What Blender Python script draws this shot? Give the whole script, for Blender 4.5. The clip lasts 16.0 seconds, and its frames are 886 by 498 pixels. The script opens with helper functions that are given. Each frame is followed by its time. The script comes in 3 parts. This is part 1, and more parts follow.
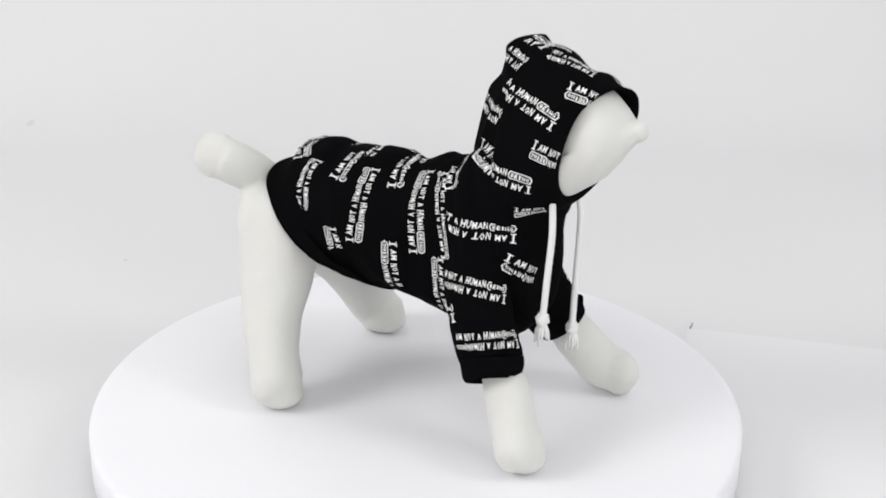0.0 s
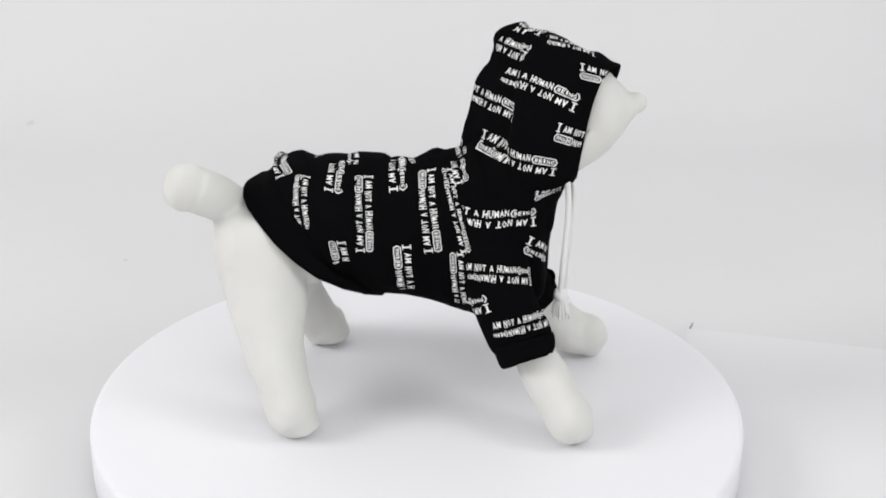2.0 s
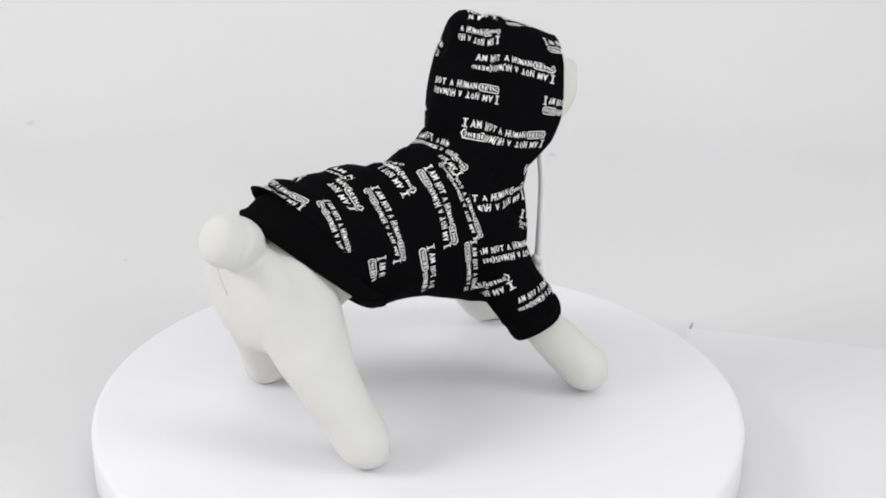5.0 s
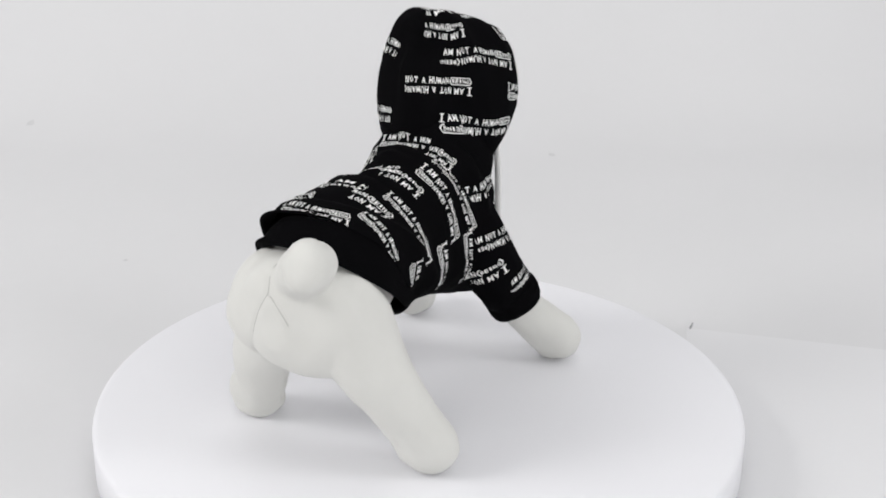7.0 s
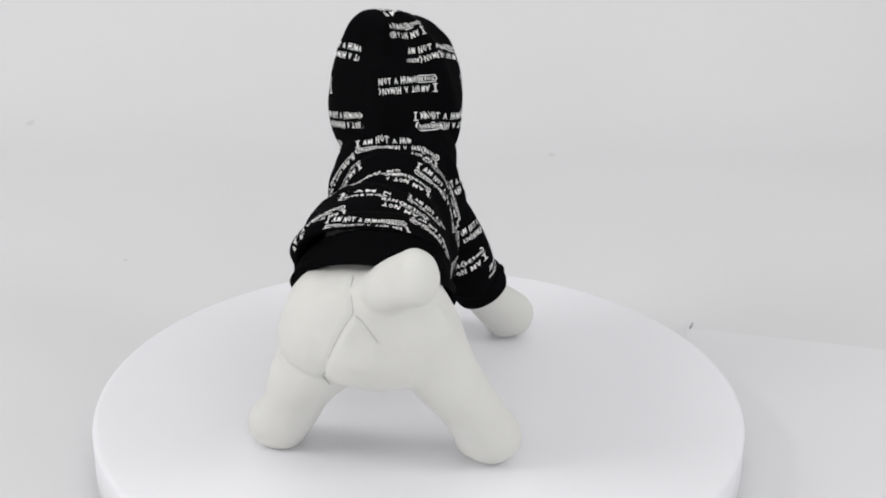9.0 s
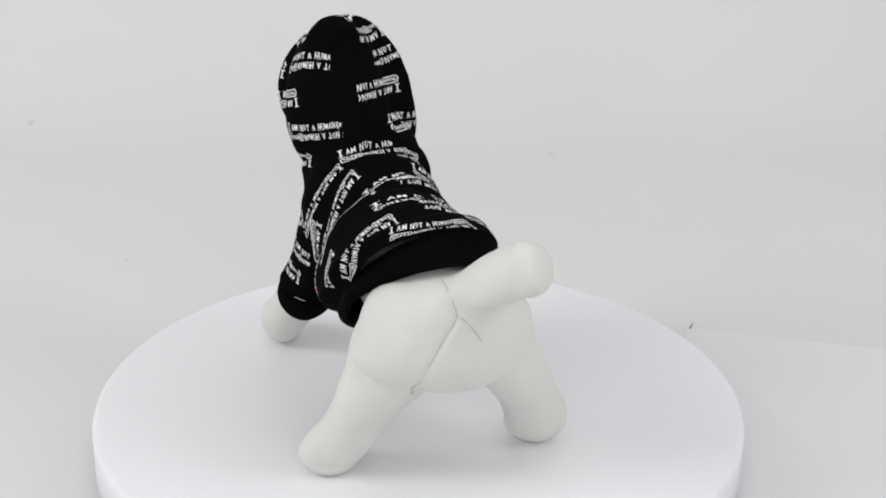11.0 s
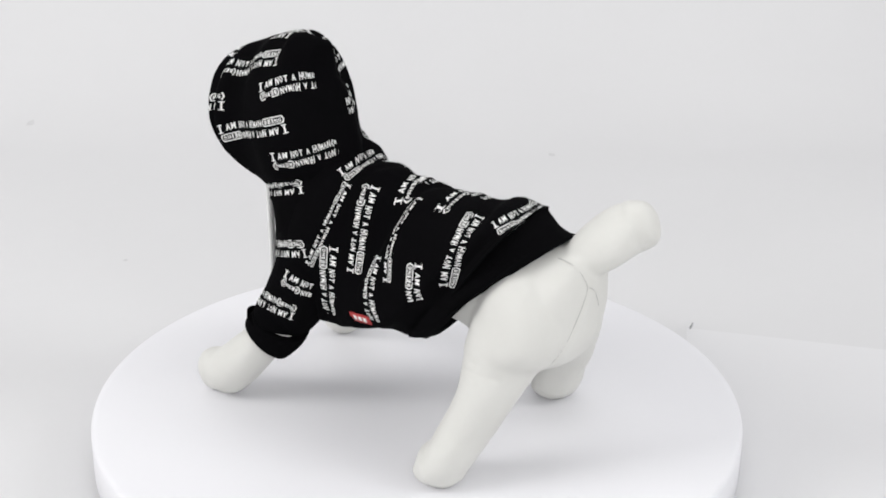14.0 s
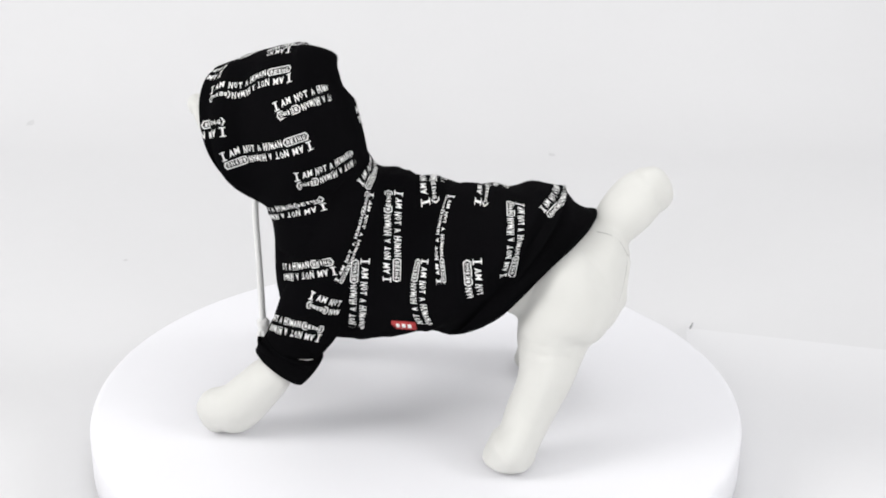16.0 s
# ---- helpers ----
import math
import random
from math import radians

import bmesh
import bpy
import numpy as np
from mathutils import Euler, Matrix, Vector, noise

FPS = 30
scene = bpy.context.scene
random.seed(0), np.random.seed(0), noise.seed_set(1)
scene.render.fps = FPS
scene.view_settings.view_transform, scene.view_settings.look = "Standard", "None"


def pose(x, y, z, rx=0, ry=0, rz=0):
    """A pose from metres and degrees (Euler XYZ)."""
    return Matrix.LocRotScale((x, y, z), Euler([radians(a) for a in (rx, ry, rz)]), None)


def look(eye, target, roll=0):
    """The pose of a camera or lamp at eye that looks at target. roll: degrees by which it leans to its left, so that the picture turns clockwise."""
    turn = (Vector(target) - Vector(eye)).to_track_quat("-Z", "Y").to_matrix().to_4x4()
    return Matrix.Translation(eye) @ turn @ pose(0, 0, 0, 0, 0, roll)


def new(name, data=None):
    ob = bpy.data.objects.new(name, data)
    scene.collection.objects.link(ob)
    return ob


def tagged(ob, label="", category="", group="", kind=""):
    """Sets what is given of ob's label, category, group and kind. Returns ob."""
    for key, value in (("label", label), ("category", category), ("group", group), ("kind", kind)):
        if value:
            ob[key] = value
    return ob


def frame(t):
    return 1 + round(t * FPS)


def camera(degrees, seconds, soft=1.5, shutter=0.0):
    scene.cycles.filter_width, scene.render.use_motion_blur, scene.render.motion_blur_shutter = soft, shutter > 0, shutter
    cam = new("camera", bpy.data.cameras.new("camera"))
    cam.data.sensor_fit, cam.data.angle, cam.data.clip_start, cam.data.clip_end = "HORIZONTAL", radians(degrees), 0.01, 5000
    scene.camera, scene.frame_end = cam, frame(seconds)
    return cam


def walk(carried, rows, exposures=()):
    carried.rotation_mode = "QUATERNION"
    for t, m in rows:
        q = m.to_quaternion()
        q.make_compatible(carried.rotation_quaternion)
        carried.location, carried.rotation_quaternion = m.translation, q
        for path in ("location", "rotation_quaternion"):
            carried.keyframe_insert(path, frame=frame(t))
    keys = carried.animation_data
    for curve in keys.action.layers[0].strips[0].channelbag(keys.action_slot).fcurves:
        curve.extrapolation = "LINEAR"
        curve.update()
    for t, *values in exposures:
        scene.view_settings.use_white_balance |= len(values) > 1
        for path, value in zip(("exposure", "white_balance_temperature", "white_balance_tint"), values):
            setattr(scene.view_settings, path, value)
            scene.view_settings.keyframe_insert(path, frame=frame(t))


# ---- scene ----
import mathutils.bvhtree

# camera: it stands still before the turntable
cam = camera(34.84, 16.0, soft=1.9)
EYE = Vector((0.0, -1.1679, 0.6413))
VIEW = look(EYE, EYE + Vector((0.01731, 0.92151, -0.38796)), 0.74)
walk(cam, [(0.0, VIEW), (16.0, VIEW)], exposures=[(0.0, -0.21), (1.5, -0.25), (3.0, -0.28), (3.5, -0.22), (4.0, -0.23), (7.5, -0.34), (9.0, -0.40), (11.5, -0.42), (12.5, -0.34), (13.0, -0.33), (13.5, -0.31), (14.0, -0.22), (15.0, -0.20), (16.0, -0.08)])

# the turn of the table, degrees at seconds
TURNS = ((0.0, 0.0), (2.0, 24.8), (4.0, 49.9), (6.5, 80.85), (9.0, 111.1), (11.5, 142.4), (14.0, 173.8), (16.0, 198.4))
TABLE_Z = -0.05

# ---- light: a white studio with soft boxes and added fill lamps out of view ----
world = bpy.data.worlds.new("studio_air")
scene.world = world
world.use_nodes = True
world.node_tree.nodes["Background"].inputs[0].default_value = (1.0, 0.992, 1.0, 1)
world.node_tree.nodes["Background"].inputs[1].default_value = 0.59


def softbox(name, eye, target, sx, sy, watts, colour):
    data = bpy.data.lights.new(name, "AREA")
    data.shape, data.size, data.size_y, data.energy, data.color = "RECTANGLE", sx, sy, watts, colour
    ob = new(name, data)
    ob.matrix_world = look(eye, target)
    return ob


softbox("softbox_key", (-3.1, -0.9, 2.2), (0, 0, 0.05), 1.5, 1.5, 78, (1, 0.99, 0.98))
softbox("softbox_side", (3.0, -1.1, 2.4), (0, 0, 0.05), 1.2, 1.2, 42, (1, 1, 1))
# two unseen fills, added to brighten the disc and under the belly
softbox("fill_top", (0.2, 0.1, 1.9), (0.1, 0.1, 0), 2.0, 1.8, 6.5, (0.99, 0.995, 1))
softbox("fill_front", (0.2, -2.0, 1.0), (0, 0, 0.1), 2.0, 1.2, 15, (1, 1, 1))


# ---- materials ----
def nodes_of(name):
    m = bpy.data.materials.new(name)
    m.use_nodes = True
    t = m.node_tree
    return m, t, t.nodes["Principled BSDF"]


def cloth(name, dark, light, rough, grain, fine, bump, sheen=0.0, blotch=9.0, gloss=0.25):
    """Fabric or paint with stains at a coarse scale and grain at a fine one."""
    m, t, b = nodes_of(name)
    co = t.nodes.new("ShaderNodeTexCoord")
    big, small = t.nodes.new("ShaderNodeTexNoise"), t.nodes.new("ShaderNodeTexNoise")
    big.inputs["Scale"].default_value, big.inputs["Detail"].default_value = blotch, 5
    small.inputs["Scale"].default_value, small.inputs["Detail"].default_value = fine, 3
    mix = t.nodes.new("ShaderNodeMix")
    mix.data_type = "RGBA"
    mix.inputs[6].default_value, mix.inputs[7].default_value = (*dark, 1), (*light, 1)
    add = t.nodes.new("ShaderNodeMath")
    add.operation = "MULTIPLY_ADD"
    add.inputs[1].default_value, add.inputs[2].default_value = grain, 0.0
    ramp = t.nodes.new("ShaderNodeMath")
    ramp.operation = "ADD"
    ramp.use_clamp = True
    bm_ = t.nodes.new("ShaderNodeBump")
    bm_.inputs["Strength"].default_value, bm_.inputs["Distance"].default_value = bump, 0.0006
    for a, c in ((co.outputs["Object"], big.inputs["Vector"]), (co.outputs["Object"], small.inputs["Vector"]),
                 (small.outputs[0], add.inputs[0]), (big.outputs[0], ramp.inputs[0]), (add.outputs[0], ramp.inputs[1]),
                 (ramp.outputs[0], mix.inputs[0]), (mix.outputs[2], b.inputs["Base Color"]),
                 (small.outputs[0], bm_.inputs["Height"]), (bm_.outputs[0], b.inputs["Normal"])):
        t.links.new(a, c)
    b.inputs["Roughness"].default_value = rough
    b.inputs["Specular IOR Level"].default_value = gloss
    b.inputs["Sheen Weight"].default_value = sheen
    return m


BLACK = cloth("black_jersey", (0.0012, 0.0012, 0.0015), (0.0035, 0.0035, 0.004), 1.0, 0.5, 900, 0.5, gloss=0.02)
RIB = cloth("black_rib_knit", (0.0012, 0.0012, 0.0015), (0.0035, 0.0035, 0.004), 1.0, 0.5, 700, 0.7, gloss=0.02)
INK = cloth("white_print", (0.22, 0.22, 0.22), (0.95, 0.95, 0.94), 0.8, 0.6, 1100, 0.2, blotch=420)
PLUSH = cloth("white_plush", (0.615, 0.613, 0.585), (0.685, 0.683, 0.655), 0.9, 0.35, 1400, 0.5, 0.1, 25)
SEAM = cloth("seam_thread", (0.36, 0.36, 0.35), (0.50, 0.50, 0.48), 0.9, 0.3, 900, 0.3)
CORD = cloth("white_cord", (0.72, 0.72, 0.71), (0.84, 0.84, 0.83), 0.85, 0.4, 1200, 0.8)
DISC = cloth("white_painted_disc", (0.79, 0.79, 0.817), (0.82, 0.82, 0.847), 0.42, 0.2, 160, 0.05, blotch=5)
PAPER = cloth("white_studio_paper", (0.66, 0.66, 0.668), (0.70, 0.70, 0.708), 0.75, 0.2, 90, 0.1, blotch=3)
SCUFF = cloth("grey_scuff", (0.55, 0.55, 0.56), (0.63, 0.63, 0.635), 0.8, 0.4, 400, 0.2, blotch=150)
SHEET = cloth("white_paper_sheet", (0.70, 0.70, 0.712), (0.735, 0.735, 0.747), 0.6, 0.2, 120, 0.1, blotch=4)
TAG_RED = cloth("red_woven_tag", (0.36, 0.035, 0.04), (0.46, 0.06, 0.06), 0.8, 0.4, 1500, 0.4)
GREY = cloth("grey_speck", (0.40, 0.40, 0.41), (0.5, 0.5, 0.51), 0.8, 0.4, 300, 0.2)

# the mannequin's own axes on the table: x to its nose, y to its left
BASE = pose(0.0154, 0.0286, 0, 0, 0, -28.3)
MM = Matrix.Scale(0.001, 4)


# ---- building helpers ----
def link_mesh(name, bm, material, smooth=True):
    me = bpy.data.meshes.new(name)
    bm.to_mesh(me)
    bm.free()
    me.materials.append(material)
    me.polygons.foreach_set("use_smooth", [smooth] * len(me.polygons))
    return new(name, me)


def part(name, bm, material, parent, label="", smooth=True):
    ob = link_mesh(name, bm, material, smooth)
    ob.parent = parent
    if label:
        ob["label"] = label
    return ob


def spline(rows, steps):
    """Catmull-Rom through rows of numbers."""
    a = np.array(rows, float)
    a = np.vstack([2 * a[0] - a[1], a, 2 * a[-1] - a[-2]])
    out = []
    for i in range(1, len(a) - 2):
        for k in range(steps):
            u = k / steps
            out.append(0.5 * (2 * a[i] + (a[i + 1] - a[i - 1]) * u + (2 * a[i - 1] - 5 * a[i] + 4 * a[i + 1] - a[i + 2]) * u * u
                              + (3 * a[i] - a[i - 1] - 3 * a[i + 1] + a[i + 2]) * u ** 3))
    out.append(a[-2])
    return np.array(out)


def skin(bm, rings, cap_start=True, cap_end=True):
    """Faces through rings of points (mm, in the mannequin's axes)."""
    vs = [[bm.verts.new(p) for p in ring] for ring in rings]
    n = len(vs[0])
    for a, b in zip(vs, vs[1:]):
        for i in range(n):
            bm.faces.new((a[i], a[(i + 1) % n], b[(i + 1) % n], b[i]))
    if cap_start:
        bm.faces.new(vs[0][::-1])
    if cap_end:
        bm.faces.new(vs[-1])


def limb_rings(rows, steps=6, n=28):
    """Rows: x, y, z, radius across, radius fore and aft, along a limb."""
    a = spline(rows, steps)
    rings = []
    for i, r in enumerate(a):
        way = Vector(a[min(i + 1, len(a) - 1)][:3] - a[max(i - 1, 0)][:3]).normalized()
        side = way.cross(Vector((1, 0, 0)) if abs(way.x) < 0.8 else Vector((0, 0, 1))).normalized()
        fore = way.cross(side).normalized()
        rings.append([Vector(r[:3]) + side * r[3] * math.cos(q) + fore * r[4] * math.sin(q)
                      for q in (2 * math.pi * k / n for k in range(n))])
    return rings


def round_end(rows, length, last):
    """Adds a rounded end to limb rows."""
    p, q = np.array(rows[-2][:3]), np.array(rows[-1][:3])
    d = (q - p) / np.linalg.norm(q - p)
    out = list(rows)
    for u in (0.5, 0.8, 0.95, 1.0):
        k = max(math.sqrt(max(0, 1 - u * u)), last)
        out.append((*(q + d * length * u), rows[-1][3] * k, rows[-1][4] * k))
    return out


def slice_rings(rows, steps=5, n=64, power=2.3, folds=0.0, seed=0.0):
    """Rows: top x, top z, bottom x, bottom z, half width, middle y, shift of the widest place, twist, lean."""
    rings = []
    for tx, tz, bx, bz, w, cy, low, twist, lean in spline([(*r, 0, 0)[:9] for r in rows], steps):
        c, up = Vector(((tx + bx) / 2, cy, (tz + bz) / 2)), Vector(((tx - bx) / 2, 0, (tz - bz) / 2))
        ring = []
        for k in range(n):
            q = 2 * math.pi * k / n
            cs, sn = math.cos(q), math.sin(q)
            h = math.copysign(abs(cs) ** (2 / power), cs)
            s = math.copysign(abs(sn) ** (2 / power), sn) * (1 - 0.16 * low * h)
            p = c + up * h + Vector((twist * w * s, w * s + lean * up.z * h, 0))
            if folds:
                out = Vector((0, s, 0)) + up.normalized() * h
                f = noise.noise(Vector((p.x * 0.045 + seed, p.y * 0.02, p.z * 0.02))) + 0.5 * noise.noise(p * 0.07 + Vector((seed, 3, 1)))
                p = p + out.normalized() * f * folds
            ring.append(p)
        rings.append(ring)
    return rings


def scaled_ring(ring, k, shift=Vector()):
    c = sum(ring, Vector()) / len(ring)
    return [c + (p - c) * k + shift for p in ring]


def finish(bm):
    bmesh.ops.recalc_face_normals(bm, faces=bm.faces)
    bmesh.ops.transform(bm, matrix=BASE @ MM, verts=bm.verts)
    return bm


# ---- the setting ----
def make_studio():
    # floor paper that sweeps up into the back wall, one sheet
    bm = bmesh.new()
    prof = [(-3.0, TABLE_Z)] + [(-3.0 + 0.2 * k, TABLE_Z) for k in range(1, 20)]
    y0, r = 0.85, 0.45
    prof += [(y0 + r * math.sin(a), TABLE_Z + r - r * math.cos(a)) for a in (math.pi / 2 * k / 14 for k in range(15))]
    prof += [(y0 + r, TABLE_Z + r + 0.2 * k) for k in range(1, 12)]
    xs = [-2.6 + 0.2 * k for k in range(27)]
    grid = [[bm.verts.new((x, y, z)) for x in xs] for y, z in prof]
    for a, b in zip(grid, grid[1:]):
        for i in range(len(xs) - 1):
            bm.faces.new((a[i], a[i + 1], b[i + 1], b[i]))
    ob = link_mesh("backdrop", bm, PAPER)
    m = ob.modifiers.new("thickness", "SOLIDIFY")
    m.thickness, m.offset = 0.004, -1
    tagged(ob, "white seamless studio paper sweeping up into the wall", "backdrop", kind="structure")
    # three faint scuffs on the paper
    for x, y, size in ((-0.606, 0.945, 0.008), (-0.36, 0.432, 0.004), (0.199, 0.840, 0.007)):
        a = math.asin(max(0, y - y0) / r)
        bm = bmesh.new()
        rim = [bm.verts.new((size * math.cos(q) * (0.7 + 0.5 * noise.noise(Vector((math.cos(q) * 2 + x * 9, math.sin(q) * 2, 0)))),
                             size * 1.5 * math.sin(q) * (0.7 + 0.5 * noise.noise(Vector((math.cos(q) * 2, math.sin(q) * 2 + y * 9, 4)))), 0)) for q in (2 * math.pi * k / 24 for k in range(24))]
        bm.faces.new(rim)
        bmesh.ops.transform(bm, matrix=Matrix.Translation((x, y, TABLE_Z + r - r * math.cos(a) + 0.0006)) @ Matrix.Rotation(a, 4, "X"), verts=bm.verts)
        part("scuff", bm, SCUFF, ob, "faint grey scuff on the paper")


make_studio()


def make_paper_sheet():
    # a second, whiter sheet laid on the studio paper beside the turntable, its edge a little curled
    bm = bmesh.new()
    nx, ny = 40, 30
    c = [Vector((0.300, 0.249)), Vector((1.30, 0.0)), Vector((1.30, -1.2)), Vector((0.06, -1.2))]
    rows = []
    for j in range(ny + 1):
        row = []
        for i in range(nx + 1):
            u, w = i / nx, (j / ny) ** 1.6
            p = c[0].lerp(c[1], u).lerp(c[3].lerp(c[2], u), w)
            z = TABLE_Z + 0.0007 + 0.0001 * math.exp(-j / 1.5) * (0.6 + 0.4 * noise.noise(Vector((u * 7, 0, 3))))
            row.append(bm.verts.new((p.x, p.y, z)))
        rows.append(row)
    for a, b in zip(rows, rows[1:]):
        for i in range(nx):
            bm.faces.new((a[i], b[i], b[i + 1], a[i + 1]))
    ob = link_mesh("paper_sheet", bm, SHEET, False)
    m = ob.modifiers.new("thickness", "SOLIDIFY")
    m.thickness, m.offset = 0.0004, -1
    tagged(ob, "white paper sheet lying on the studio paper", "paper")


make_paper_sheet()


def make_clip():
    # a small grey clip that holds the sheet's corner
    bm = bmesh.new()
    bmesh.ops.create_cube(bm, size=1, matrix=Matrix.LocRotScale((0.304, 0.243, TABLE_Z + 0.0065), Euler((radians(12), radians(20), radians(-14))), (0.002, 0.004, 0.009)))
    bmesh.ops.bevel(bm, geom=bm.edges[:], offset=0.0008, segments=2, affect="EDGES")
    ob = link_mesh("paper_clip", bm, GREY)
    tagged(ob, "small grey clip at the corner of the paper sheet", "clip")


make_clip()


def make_turntable():
    root = new("turntable")
    tagged(root, "round white glossy display turntable on studio paper", "turntable")
    off = Vector((-0.0004, -0.0022, 0))
    bm = bmesh.new()
    n = 160
    prof = [(0.0, 0.0), (0.15, 0.0), (0.294, 0.0), (0.2975, -0.0006), (0.2993, -0.002), (0.30, -0.0045), (0.30, -0.040), (0.298, -0.042), (0.28, -0.042), (0.0, -0.042)]
    rows = []
    for r, z in prof:
        if r == 0:
            rows.append([bm.verts.new(Vector((0, 0, z)) + off)] * n)
        else:
            rows.append([bm.verts.new(Vector((r * math.cos(2 * math.pi * k / n), r * math.sin(2 * math.pi * k / n), z)) + off) for k in range(n)])
    for a, b in zip(rows, rows[1:]):
        for i in range(n):
            j = (i + 1) % n
            f = [a[i], b[i], b[j], a[j]]
            u = []
            for v in f:
                if v not in u:
                    u.append(v)
            bm.faces.new(u)
    bmesh.ops.recalc_face_normals(bm, faces=bm.faces)
    part("disc", bm, DISC, root, "white painted disc")
    bm = bmesh.new()
    bmesh.ops.create_cone(bm, cap_ends=True, segments=64, radius1=0.24, radius2=0.24, depth=0.0082, matrix=Matrix.Translation((0, 0, -0.0459)))
    part("foot", bm, DISC, root, "low white foot ring")
    return root


turntable = make_turntable()


# ---- the dog mannequin: one plain mesh ----
def shell(ob, middle):
    """The outer faces of a garment part, without caps and turned-in lips, for the stuffing to press against."""
    to = (BASE @ MM).inverted()
    co = [to @ v.co for v in ob.data.vertices]
    faces = []
    for f in ob.data.polygons:
        c = to @ f.center
        m = Vector((c.x if middle[0] is None else middle[0], middle[1], middle[2])) if middle else None
        if len(f.vertices) == 4 and (m is None or (to.to_3x3() @ f.normal).dot(c - m) > 0):
            faces.append(tuple(f.vertices))
    return mathutils.bvhtree.BVHTree.FromPolygons(co, faces)


def press(loc):
    """Moves stuffing that would stand out of the garment to just under the cloth."""
    shells = [shell(body_panel, (None, -4, 160)), shell(waistband, (None, -8, 155)), shell(hood, (105, 0, 262)), shell(collar, None), shell(sleeve_r, None), shell(sleeve_l, None)]
    to = (BASE @ MM).inverted()
    ring = np.array([to @ v.co for v in waistband.data.vertices[72 * 4:72 * 5]])
    hem = Vector(ring.mean(0))
    rear = Vector(np.linalg.svd(ring - ring.mean(0))[2][2])
    rear = -rear if rear.x > 0 else rear
    for i, p in enumerate(loc):
        v, inside, best = Vector(p), False, None
        if v.z < 60 or v.x > 150 or (v.x > 60 and v.z < 118) or (v - hem).dot(rear) > -1.5:
            continue
        for tree in shells:
            q, nrm, _, d = tree.find_nearest(v, 22)
            if q is None:
                continue
            s = (v - q).dot(nrm)
            if d > 1.5 and abs(s) < 0.9 * d:
                continue
            if s < -2.5:
                inside = True
                break
            if best is None or d < best[0]:
                best = (d, q - nrm * 3)
        if best and not inside:
            loc[i] = best[1]
    return loc


